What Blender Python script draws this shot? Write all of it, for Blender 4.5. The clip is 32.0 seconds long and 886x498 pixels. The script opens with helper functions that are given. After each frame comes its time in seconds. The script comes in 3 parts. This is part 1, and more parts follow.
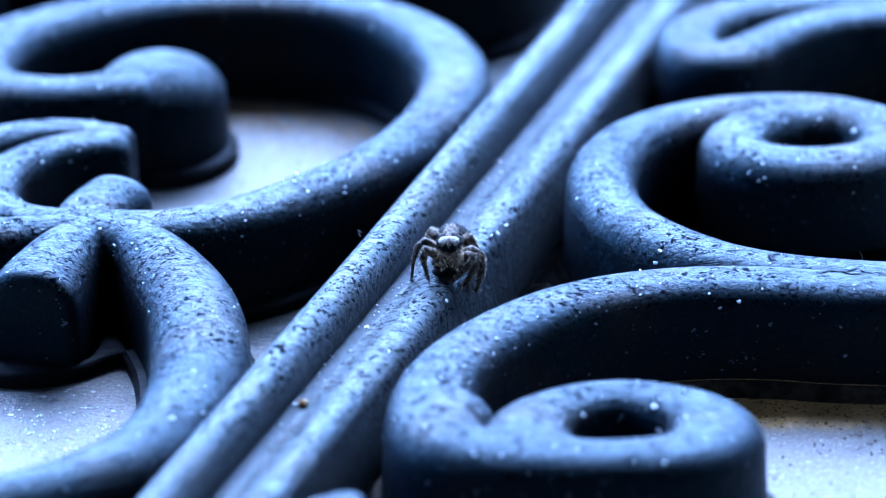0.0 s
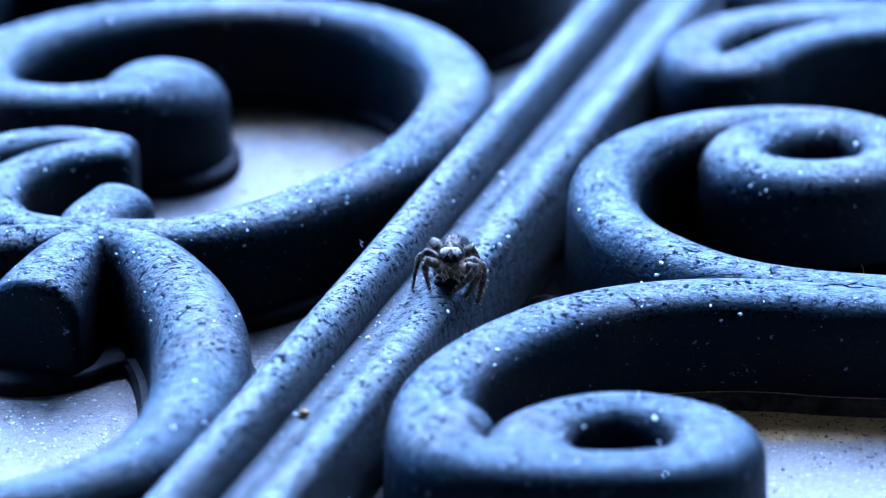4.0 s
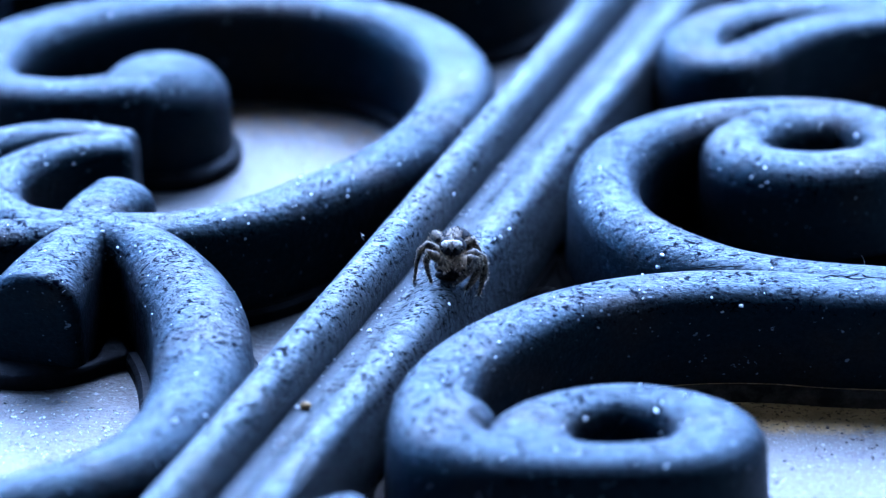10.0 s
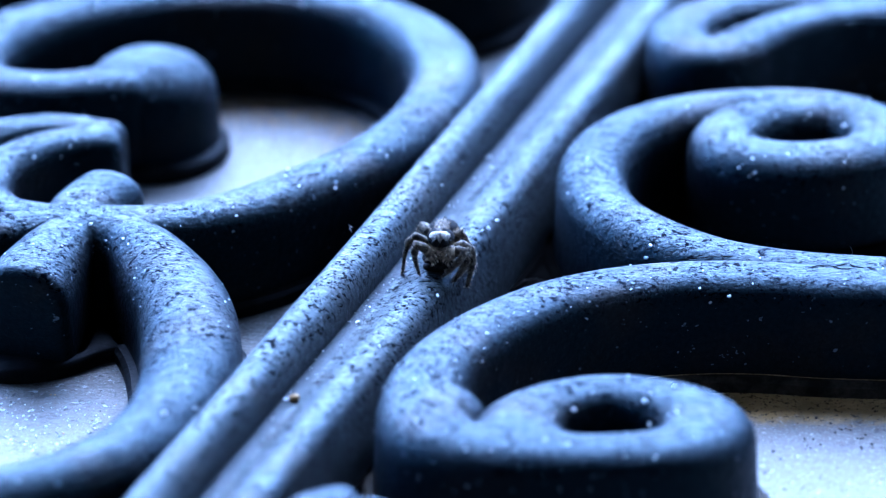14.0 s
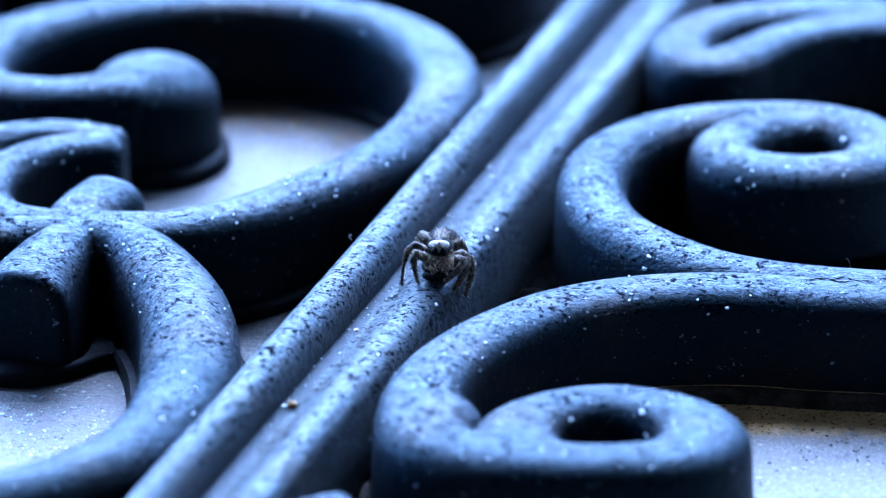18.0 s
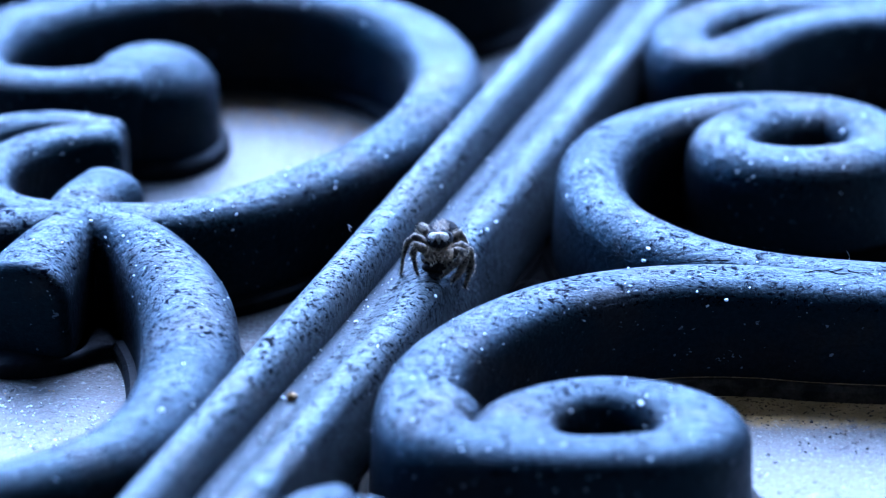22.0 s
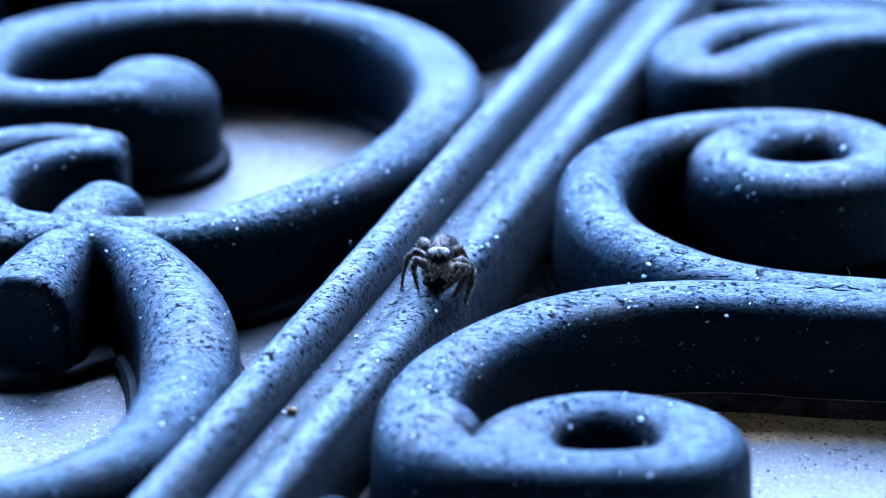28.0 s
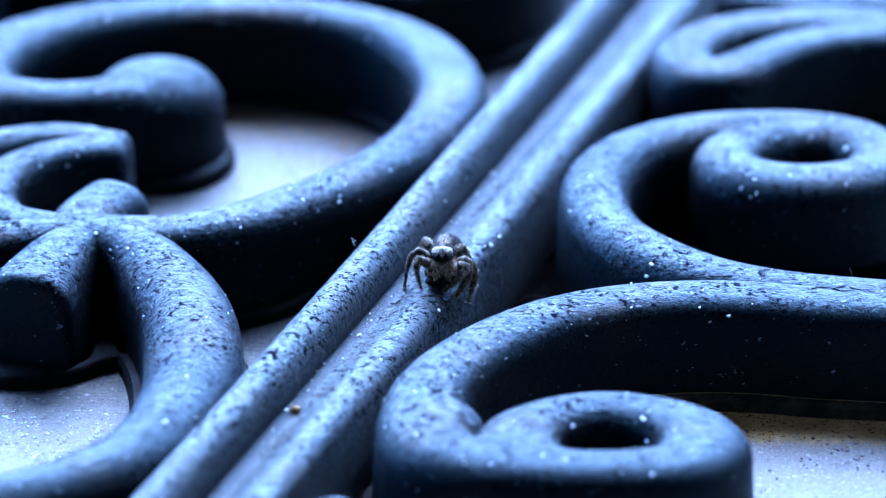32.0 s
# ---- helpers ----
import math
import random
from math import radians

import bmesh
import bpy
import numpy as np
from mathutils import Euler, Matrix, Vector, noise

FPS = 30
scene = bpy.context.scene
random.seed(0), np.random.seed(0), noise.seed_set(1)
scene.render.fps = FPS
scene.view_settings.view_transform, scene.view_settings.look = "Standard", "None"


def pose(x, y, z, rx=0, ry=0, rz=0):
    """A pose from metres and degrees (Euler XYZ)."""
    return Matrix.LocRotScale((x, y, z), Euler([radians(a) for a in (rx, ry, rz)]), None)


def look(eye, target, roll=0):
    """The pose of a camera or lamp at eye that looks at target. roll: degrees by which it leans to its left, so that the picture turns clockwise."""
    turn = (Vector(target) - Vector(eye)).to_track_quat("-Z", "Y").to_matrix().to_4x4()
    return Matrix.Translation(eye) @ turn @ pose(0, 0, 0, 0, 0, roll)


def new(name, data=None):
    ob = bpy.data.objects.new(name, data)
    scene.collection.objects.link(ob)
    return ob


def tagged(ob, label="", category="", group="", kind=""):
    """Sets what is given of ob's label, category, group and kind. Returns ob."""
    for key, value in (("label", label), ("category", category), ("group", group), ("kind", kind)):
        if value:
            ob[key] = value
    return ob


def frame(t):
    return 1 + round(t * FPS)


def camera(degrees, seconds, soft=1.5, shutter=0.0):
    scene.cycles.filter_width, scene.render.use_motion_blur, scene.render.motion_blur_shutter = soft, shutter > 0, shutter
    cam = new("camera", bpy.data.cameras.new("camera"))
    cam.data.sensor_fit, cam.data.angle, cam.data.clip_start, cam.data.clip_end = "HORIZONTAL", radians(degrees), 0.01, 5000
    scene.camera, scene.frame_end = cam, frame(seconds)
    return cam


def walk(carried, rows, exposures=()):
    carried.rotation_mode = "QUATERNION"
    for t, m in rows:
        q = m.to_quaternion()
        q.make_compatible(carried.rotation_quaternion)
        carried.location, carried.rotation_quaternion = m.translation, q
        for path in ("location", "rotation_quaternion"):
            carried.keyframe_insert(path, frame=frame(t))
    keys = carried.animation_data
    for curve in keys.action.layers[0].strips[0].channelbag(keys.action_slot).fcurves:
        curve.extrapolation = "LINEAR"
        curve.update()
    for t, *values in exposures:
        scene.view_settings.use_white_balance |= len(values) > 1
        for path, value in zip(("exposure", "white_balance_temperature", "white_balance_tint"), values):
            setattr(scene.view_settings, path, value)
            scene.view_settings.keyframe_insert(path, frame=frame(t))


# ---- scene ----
cam = camera(11.0, 32.0, soft=1.15)
cam.data.dof.use_dof, cam.data.dof.focus_distance, cam.data.dof.aperture_fstop = True, 0.642, 13.0
walk(cam, [
    (0, look((0.00000, -0.58229, 0.30200), (0.00225, -0.00326, 0.01785), -0.447)),
    (0.5, look((0.00000, -0.58317, 0.30243), (0.00189, -0.00461, 0.01731), -0.315)),
    (1, look((0.00000, -0.58312, 0.30240), (0.00542, -0.00449, 0.01749), -0.096)),
    (1.5, look((0.00000, -0.58277, 0.30223), (0.00508, -0.00401, 0.01757), -0.034)),
    (2, look((0.00000, -0.58246, 0.30208), (0.00338, -0.00351, 0.01779), -0.175)),
    (2.5, look((0.00000, -0.58226, 0.30198), (0.00204, -0.00343, 0.01742), -0.284)),
    (3, look((0.00000, -0.58234, 0.30202), (0.00118, -0.00314, 0.01822), -0.217)),
    (3.5, look((0.00000, -0.58244, 0.30207), (0.00141, -0.00294, 0.01887), -0.114)),
    (4, look((0.00000, -0.58276, 0.30223), (0.00201, -0.00307, 0.01944), -0.111)),
    (4.5, look((0.00000, -0.58348, 0.30258), (0.00330, -0.00361, 0.02015), -0.173)),
    (6.5, look((0.00000, -0.58333, 0.30251), (0.00310, -0.00361, 0.01978), -0.239)),
    (7, look((0.00000, -0.58293, 0.30231), (0.00219, -0.00350, 0.01899), -0.326)),
    (7.5, look((0.00000, -0.58279, 0.30224), (0.00184, -0.00348, 0.01865), -0.337)),
    (8, look((0.00000, -0.58300, 0.30234), (0.00168, -0.00375, 0.01864), -0.288)),
    (8.5, look((0.00000, -0.58359, 0.30263), (0.00074, -0.00423, 0.01913), -0.173)),
    (9, look((0.00000, -0.58376, 0.30272), (0.00004, -0.00403, 0.01999), -0.102)),
    (9.5, look((0.00000, -0.58339, 0.30253), (0.00047, -0.00356, 0.02000), -0.183)),
    (10, look((0.00000, -0.58320, 0.30244), (0.00185, -0.00395, 0.01873), -0.293)),
    (10.5, look((0.00000, -0.58342, 0.30255), (0.00220, -0.00459, 0.01800), -0.303)),
    (11, look((0.00000, -0.58392, 0.30279), (0.00241, -0.00503, 0.01835), -0.254)),
    (11.5, look((0.00000, -0.58421, 0.30294), (0.00252, -0.00514, 0.01886), -0.217)),
    (12, look((0.00000, -0.58416, 0.30291), (0.00278, -0.00504, 0.01894), -0.208)),
    (12.5, look((0.00000, -0.58398, 0.30282), (0.00276, -0.00465, 0.01929), -0.218)),
    (13, look((0.00000, -0.58372, 0.30270), (0.00297, -0.00437, 0.01920), -0.294)),
    (13.5, look((0.00000, -0.58343, 0.30256), (0.00297, -0.00430, 0.01861), -0.397)),
    (14, look((0.00000, -0.58322, 0.30245), (0.00352, -0.00451, 0.01766), -0.435)),
    (14.5, look((0.00000, -0.58352, 0.30260), (0.00191, -0.00522, 0.01697), -0.465)),
    (16.5, look((0.00000, -0.58482, 0.30323), (0.00162, -0.00595, 0.01875), -0.094)),
    (17, look((0.00000, -0.58478, 0.30321), (0.00209, -0.00575, 0.01905), -0.018)),
    (17.5, look((0.00000, -0.58497, 0.30330), (0.00280, -0.00577, 0.01950), 0.105)),
    (18, look((0.00000, -0.58501, 0.30333), (0.00362, -0.00574, 0.01967), 0.163)),
    (18.5, look((0.00000, -0.58463, 0.30314), (0.00417, -0.00527, 0.01969), 0.136)),
    (19, look((0.00000, -0.58437, 0.30301), (0.00491, -0.00520, 0.01917), 0.093)),
    (19.5, look((0.00000, -0.58430, 0.30298), (0.00528, -0.00540, 0.01859), 0.083)),
    (20, look((0.00000, -0.58420, 0.30293), (0.00528, -0.00557, 0.01799), 0.087)),
    (20.5, look((0.00000, -0.58439, 0.30302), (0.00538, -0.00597, 0.01766), 0.098)),
    (21, look((0.00000, -0.58491, 0.30328), (0.00517, -0.00652, 0.01784), 0.153)),
    (21.5, look((0.00000, -0.58536, 0.30350), (0.00467, -0.00679, 0.01844), 0.203)),
    (22, look((0.00000, -0.58545, 0.30354), (0.00369, -0.00668, 0.01885), 0.198)),
    (22.5, look((0.00000, -0.58518, 0.30341), (0.00352, -0.00626, 0.01905), 0.171)),
    (23, look((0.00000, -0.58492, 0.30328), (0.00363, -0.00609, 0.01874), 0.155)),
    (23.5, look((0.00000, -0.58469, 0.30317), (0.00330, -0.00561, 0.01912), 0.185)),
    (24, look((0.00000, -0.58470, 0.30317), (0.00390, -0.00552, 0.01934), 0.243)),
    (24.5, look((0.00000, -0.58508, 0.30336), (0.00404, -0.00573, 0.01986), 0.305)),
    (25, look((0.00000, -0.58545, 0.30354), (0.00439, -0.00593, 0.02041), 0.369)),
    (25.5, look((0.00000, -0.58576, 0.30369), (0.00452, -0.00616, 0.02073), 0.445)),
    (27.5, look((0.00000, -0.58571, 0.30367), (0.00418, -0.00609, 0.02074), 0.357)),
    (28, look((0.00000, -0.58590, 0.30376), (0.00361, -0.00622, 0.02096), 0.398)),
    (28.5, look((0.00000, -0.58575, 0.30369), (0.00367, -0.00613, 0.02074), 0.383)),
    (29, look((0.00000, -0.58563, 0.30363), (0.00355, -0.00604, 0.02063), 0.393)),
    (29.5, look((0.00000, -0.58570, 0.30366), (0.00405, -0.00615, 0.02060), 0.382)),
    (30, look((0.00000, -0.58590, 0.30376), (0.00404, -0.00642, 0.02055), 0.361)),
    (30.5, look((0.00000, -0.58627, 0.30394), (0.00317, -0.00655, 0.02121), 0.448)),
    (31, look((0.00000, -0.58641, 0.30401), (0.00268, -0.00666, 0.02133), 0.540)),
    (31.5, look((0.00000, -0.58640, 0.30400), (0.00273, -0.00665, 0.02130), 0.548)),
    (32, look((0.00000, -0.58703, 0.30431), (0.00317, -0.00738, 0.02144), 0.543)),
], exposures=[(0, 3.90, 4120, 18), (32, 3.90, 4120, 18)])

# ---- light ----
world = bpy.data.worlds.new("sky")
scene.world = world
world.use_nodes = True
wn = world.node_tree.nodes
sky = wn.new("ShaderNodeTexSky")
sky.sky_type, sky.sun_disc = "NISHITA", False
sky.sun_elevation, sky.sun_rotation = radians(46), radians(-3)
world.node_tree.links.new(sky.outputs[0], wn["Background"].inputs[0])
wn["Background"].inputs[1].default_value = 0.15
lamp = bpy.data.lights.new("sun", "SUN")
lamp.energy, lamp.angle, lamp.color = 1.5, radians(76), (0.86, 0.95, 1.0)
sun = new("sun", lamp)
sun.matrix_basis = look((-0.12, 2.0, 2.07), (0, 0, 0))

# ---- materials ----
H = 0.018     # the crown of the ironwork
BASE = 0.0022  # the top of the slab


class Nodes:
    """A small builder for a node material."""

    def __init__(self, name):
        self.m = bpy.data.materials.new(name)
        self.m.use_nodes = True
        self.t = self.m.node_tree
        self.b = self.t.nodes["Principled BSDF"]
        self.xyz = self.t.nodes.new("ShaderNodeTexCoord").outputs["Object"]

    def link(self, a, b):
        self.t.links.new(a, b)

    def noise(self, scale, detail=4, rough=0.6, distort=0.0, where=None):
        n = self.t.nodes.new("ShaderNodeTexNoise")
        n.inputs["Scale"].default_value, n.inputs["Detail"].default_value = scale, detail
        n.inputs["Roughness"].default_value, n.inputs["Distortion"].default_value = rough, distort
        self.link(where or self.xyz, n.inputs["Vector"])
        return n.outputs["Fac"]

    def step(self, x, a, b, lo=0.0, hi=1.0):
        n = self.t.nodes.new("ShaderNodeMapRange")
        n.interpolation_type = "SMOOTHSTEP"
        for i, v in enumerate((a, b, lo, hi)):
            n.inputs[i + 1].default_value = v
        self.link(x, n.inputs[0])
        return n.outputs[0]

    def math(self, op, x, y):
        n = self.t.nodes.new("ShaderNodeMath")
        n.operation = op
        for s, v in zip(n.inputs, (x, y)):
            if isinstance(v, (int, float)):
                s.default_value = v
            else:
                self.link(v, s)
        return n.outputs[0]

    def mix(self, fac, x, y):
        n = self.t.nodes.new("ShaderNodeMix")
        n.data_type = "RGBA"
        for s, v in ((n.inputs[0], fac), (n.inputs[6], x), (n.inputs[7], y)):
            if isinstance(v, (int, float)):
                s.default_value = v
            elif isinstance(v, tuple):
                s.default_value = (*v, 1)
            else:
                self.link(v, s)
        return n.outputs[2]

    def bump(self, height, strength, distance, over=None):
        n = self.t.nodes.new("ShaderNodeBump")
        n.inputs["Strength"].default_value, n.inputs["Distance"].default_value = strength, distance
        self.link(height, n.inputs["Height"])
        if over:
            self.link(over, n.inputs["Normal"])
        return n.outputs[0]

    def done(self, colour, rough, normal=None, spec=0.5):
        for key, v in (("Base Color", colour), ("Roughness", rough), ("Normal", normal)):
            if v is None:
                continue
            s = self.b.inputs[key]
            if isinstance(v, tuple):
                s.default_value = (*v, 1)
            elif isinstance(v, (int, float)):
                s.default_value = v
            else:
                self.link(v, s)
        self.b.inputs["Specular IOR Level"].default_value = spec
        return self.m


def paint_material(name, base, faded, pit, seed, tints, gloss, wear):
    """Weathered blue-black gloss paint on cast iron, crazed and pitted."""
    k = Nodes(name)
    at = k.t.nodes.new("ShaderNodeMapping")
    at.inputs["Location"].default_value = (seed, seed * 0.7, 0)
    at.inputs["Scale"].default_value = (0.74, 0.95, 0.9)
    k.link(k.xyz, at.inputs["Vector"])
    p = at.outputs[0]
    patch = k.noise(45, 3, 0.55, where=p)
    fine = k.noise(620, 5, 0.65, where=p)
    zone = k.step(k.noise(120, 3, 0.65, where=p), wear, wear + 0.12, -0.055, 0.006)
    pits = k.step(k.math("ADD", k.noise(1450, 4, 0.58, 0.4, where=p), zone), 0.578, 0.588)
    # pits, cracks and chips only on faces that look up
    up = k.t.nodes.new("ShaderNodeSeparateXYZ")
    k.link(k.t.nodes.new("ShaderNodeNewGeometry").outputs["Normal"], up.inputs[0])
    facing_up = k.step(up.outputs[2], 0.05, 0.4)
    pits = k.math("MULTIPLY", pits, facing_up)
    crease = k.math("ABSOLUTE", k.math("SUBTRACT", k.noise(820, 3, 0.55, 0.7, where=p), 0.5), 0.0)
    craze = k.math("MULTIPLY", k.step(crease, 0.010, 0.022, 1.0, 0.0), k.step(k.noise(420, 2, 0.5, where=p), 0.47, 0.51))
    craze = k.math("MULTIPLY", craze, facing_up)
    small = k.step(k.noise(1900, 2, 0.5, 0.6, where=p), 0.62, 0.67)
    chips = k.math("MULTIPLY", k.step(k.noise(400, 5, 0.65, 0.8, where=p), 0.642, 0.652), facing_up)
    pits = k.math("MAXIMUM", pits, chips)
    dark = k.math("MAXIMUM", k.math("MAXIMUM", pits, craze), k.math("MULTIPLY", k.math("MULTIPLY", small, 0.4), facing_up))
    col = k.mix(k.step(patch, 0.35, 0.68), base, faded)
    col = k.mix(k.step(fine, 0.5, 0.78, 0.0, 0.6), col, faded)
    col = k.mix(k.math("MULTIPLY", dark, 0.95), col, pit)
    dust = k.step(k.noise(1300, 2, 0.5, where=p), 0.70, 0.74)
    col = k.mix(k.math("MULTIPLY", dust, 0.4), col, (0.30, 0.33, 0.38))
    n = k.bump(k.noise(230, 4, 0.6, where=p), 0.09, 0.0012)
    n = k.bump(k.noise(1150, 4, 0.65, 0.3, where=p), 0.58, 0.0005, n)
    n = k.bump(dark, 0.9, -0.0005, n)
    rough = k.step(fine, 0.3, 0.75, 0.39, 0.56)
    rough = k.math("ADD", rough, k.step(patch, 0.3, 0.7, -0.04, 0.08))
    sheen = k.math("MULTIPLY", k.step(k.noise(2000, 3, 0.6, where=p), 0.34, 0.66, 0.80, 1.2), gloss)
    k.link(k.math("MULTIPLY", k.math("SUBTRACT", 1.0, k.math("MULTIPLY", dark, 0.98)), sheen), k.b.inputs["Specular IOR Level"])
    tarnish = k.step(k.noise(75, 3, 0.6, 0.4, where=p), 0.47, 0.68)
    k.link(k.mix(tarnish, *tints), k.b.inputs["Specular Tint"])
    return k.done(col, rough, n, gloss)


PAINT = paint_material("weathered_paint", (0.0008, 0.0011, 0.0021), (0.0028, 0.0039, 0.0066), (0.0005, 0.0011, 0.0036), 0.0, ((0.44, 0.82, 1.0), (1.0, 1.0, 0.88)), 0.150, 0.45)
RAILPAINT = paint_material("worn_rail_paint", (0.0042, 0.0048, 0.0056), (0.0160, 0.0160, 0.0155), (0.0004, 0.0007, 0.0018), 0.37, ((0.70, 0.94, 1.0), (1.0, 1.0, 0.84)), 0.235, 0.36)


def flange_material():
    k = Nodes("black_base_paint")
    g = k.noise(300, 4)
    col = k.mix(k.step(g, 0.4, 0.7), (0.0022, 0.0024, 0.0028), (0.008, 0.008, 0.0085))
    return k.done(col, k.step(g, 0.3, 0.7, 0.45, 0.68), k.bump(g, 0.6, 0.0006), 0.05)


def slab_material():
    """Pale speckled stone with mica, worn and a little dirty."""
    k = Nodes("pale_granite")
    big = k.noise(16, 4, 0.6)
    grain = k.noise(1300, 3, 0.6)
    bright = k.step(k.noise(2300, 2, 0.5), 0.63, 0.70)
    pores = k.step(k.noise(1000, 3, 0.6, 0.4), 0.615, 0.65)
    pores = k.math("MULTIPLY", pores, k.step(k.noise(75, 3), 0.46, 0.6))
    col = k.mix(k.step(big, 0.35, 0.7), (0.058, 0.046, 0.032), (0.082, 0.070, 0.054))
    col = k.mix(k.step(grain, 0.38, 0.68, 0.0, 0.6), col, (0.116, 0.110, 0.100))
    col = k.mix(k.math("MULTIPLY", bright, 0.32), col, (0.52, 0.52, 0.53))
    glint = k.step(k.noise(780, 3, 0.6, 0.5), 0.655, 0.685)
    col = k.mix(k.math("MULTIPLY", glint, 0.28), col, (0.66, 0.66, 0.66))
    hole = k.math("MULTIPLY", k.step(k.noise(420, 3, 0.6, 0.5), 0.61, 0.64), k.step(k.noise(60, 2), 0.45, 0.55))
    pores = k.math("MAXIMUM", pores, hole)
    col = k.mix(k.math("MULTIPLY", pores, 0.9), col, (0.025, 0.02, 0.016))
    # an ochre stain of rust along the foot of the near scroll
    at = k.t.nodes.new("ShaderNodeSeparateXYZ")
    k.link(k.xyz, at.inputs[0])
    reach = k.math("ADD", at.outputs[1], k.math("MULTIPLY", at.outputs[0], 0.07))
    for scale, wide in ((55, 0.006), (420, 0.004), (1500, 0.003)):
        reach = k.math("ADD", reach, k.math("MULTIPLY", k.math("SUBTRACT", k.noise(scale, 3, 0.6), 0.5), wide))
    stain = k.math("MULTIPLY", k.step(reach, -0.0262, -0.0208), k.step(at.outputs[0], 0.026, 0.032))
    stain = k.math("MULTIPLY", stain, k.step(at.outputs[1], -0.01, -0.006, 1.0, 0.0))
    stain = k.math("MULTIPLY", stain, k.step(at.outputs[0], 0.095, 0.110, 1.0, 0.0))
    rust = k.mix(k.step(k.noise(170, 4, 0.65), 0.38, 0.66), (0.28, 0.175, 0.06), (0.42, 0.26, 0.09))
    rust = k.mix(k.math("MULTIPLY", k.step(k.noise(1300, 3, 0.6, 0.4), 0.585, 0.62), 0.9), rust, (0.02, 0.014, 0.008))
    col = k.mix(stain, col, rust)
    rough = k.math("SUBTRACT", 0.55, k.math("MULTIPLY", k.math("MAXIMUM", bright, glint), 0.25))
    rough = k.math("ADD", rough, k.math("MULTIPLY", stain, 0.3))
    n = k.bump(grain, 0.7, 0.0004)
    n = k.bump(pores, 0.8, -0.0005, n)
    k.link(k.math("SUBTRACT", 0.41, k.math("MULTIPLY", stain, 0.35)), k.b.inputs["Specular IOR Level"])
    return k.done(col, rough, n, 0.41)


def dust_material():
    """Paint under a thin film of fine grey dust."""
    k = Nodes("dusty_paint")
    grain = k.noise(2600, 3, 0.7)
    patch = k.noise(160, 4, 0.6)
    film = k.math("MULTIPLY", k.step(grain, 0.42, 0.66), k.step(patch, 0.32, 0.6, 0.45, 1.0))
    col = k.mix(film, (0.008, 0.008, 0.008), (0.042, 0.044, 0.050))
    col = k.mix(k.step(k.noise(1900, 2, 0.5), 0.64, 0.68, 0.0, 0.9), col, (0.001, 0.001, 0.001))
    n = k.bump(grain, 0.5, 0.0003)
    k.link(k.mix(patch, (0.6, 0.85, 1.0), (0.8, 0.95, 1.0)), k.b.inputs["Specular Tint"])
    return k.done(col, 0.6, n, 0.15)


DUSTPAINT = dust_material()
FLANGE, SLAB = flange_material(), slab_material()


def plain(name, c1, c2, scale, rough, spec=0.4, depth=0.0003):
    k = Nodes(name)
    g = k.noise(scale, 4, 0.65)
    return k.done(k.mix(k.step(g, 0.35, 0.68), c1, c2), rough, k.bump(g, 0.5, depth), spec)


# for the unseen walls and roof that block or throw back light
BLOCKER = plain("dark_blocker", (0.036, 0.034, 0.031), (0.058, 0.054, 0.049), 6, 0.9, 0.2, 0.004)
REFLECTOR = plain("pale_reflector", (0.24, 0.215, 0.18), (0.34, 0.31, 0.27), 5, 0.85, 0.2, 0.004)
FLECK = plain("pale_dust", (0.42, 0.43, 0.43), (0.68, 0.68, 0.66), 2500, 0.6)
CRUMB = plain("brown_grit", (0.17, 0.10, 0.035), (0.44, 0.28, 0.115), 1600, 0.9, 0.15)
FIBRE = plain("grey_fibre", (0.30, 0.29, 0.27), (0.45, 0.44, 0.42), 900, 0.7)
CHIP = plain("dark_leaf_scrap", (0.004, 0.004, 0.004), (0.02, 0.018, 0.016), 500, 0.7, 0.1)
DUSTY = plain("dusty_flange", (0.008, 0.007, 0.005), (0.045, 0.036, 0.025), 300, 0.85, 0.1)
# near black: stands for shade in the gaps, and colours the real cracks
SHADE_AND_CRACK = plain("shade_and_crack_black", (0.0015, 0.0015, 0.0015), (0.004, 0.0038, 0.0035), 300, 0.95, 0.0)
FUR = plain("grey_brown_fur", (0.007, 0.005, 0.003), (0.18, 0.13, 0.075), 2300, 0.75, 0.3, 0.0002)
DARKFUR = plain("black_fur", (0.005, 0.005, 0.005), (0.022, 0.019, 0.018), 2600, 0.8, 0.05, 0.0002)
LEGHAIR = plain("pale_leg_hair", (0.14, 0.105, 0.06), (0.88, 0.72, 0.50), 1300, 0.7, 0.2, 0.0001)
LEGSKIN = plain("banded_leg", (0.005, 0.004, 0.003), (0.15, 0.115, 0.07), 1500, 0.75, 0.2, 0.0002)
PALEFUR = plain("white_fur", (0.15, 0.135, 0.11), (0.50, 0.45, 0.37), 3200, 0.8, 0.2, 0.0002)
GREYFUR = plain("grey_hair", (0.05, 0.038, 0.022), (0.56, 0.43, 0.27), 1500, 0.7, 0.3, 0.0001)
LENS = plain("black_eye", (0.003, 0.003, 0.004), (0.006, 0.006, 0.007), 500, 0.3, 0.12, 0.00001)


# ---- mesh helpers ----
def mesh(name, verts, faces, material, smooth=True):
    me = bpy.data.meshes.new(name)
    me.from_pydata(verts, [], faces)
    me.materials.append(material)
    if smooth:
        me.polygons.foreach_set("use_smooth", [True] * len(me.polygons))
    me.update()
    return me


def part(name, me, parent, label=""):
    ob = new(name, me)
    ob.parent = parent
    return tagged(ob, label) if label else ob


def thing(name, label, category, group="", kind="", at=(0, 0, 0)):
    ob = new(name)
    ob.location = at
    return tagged(ob, label, category, group, kind)


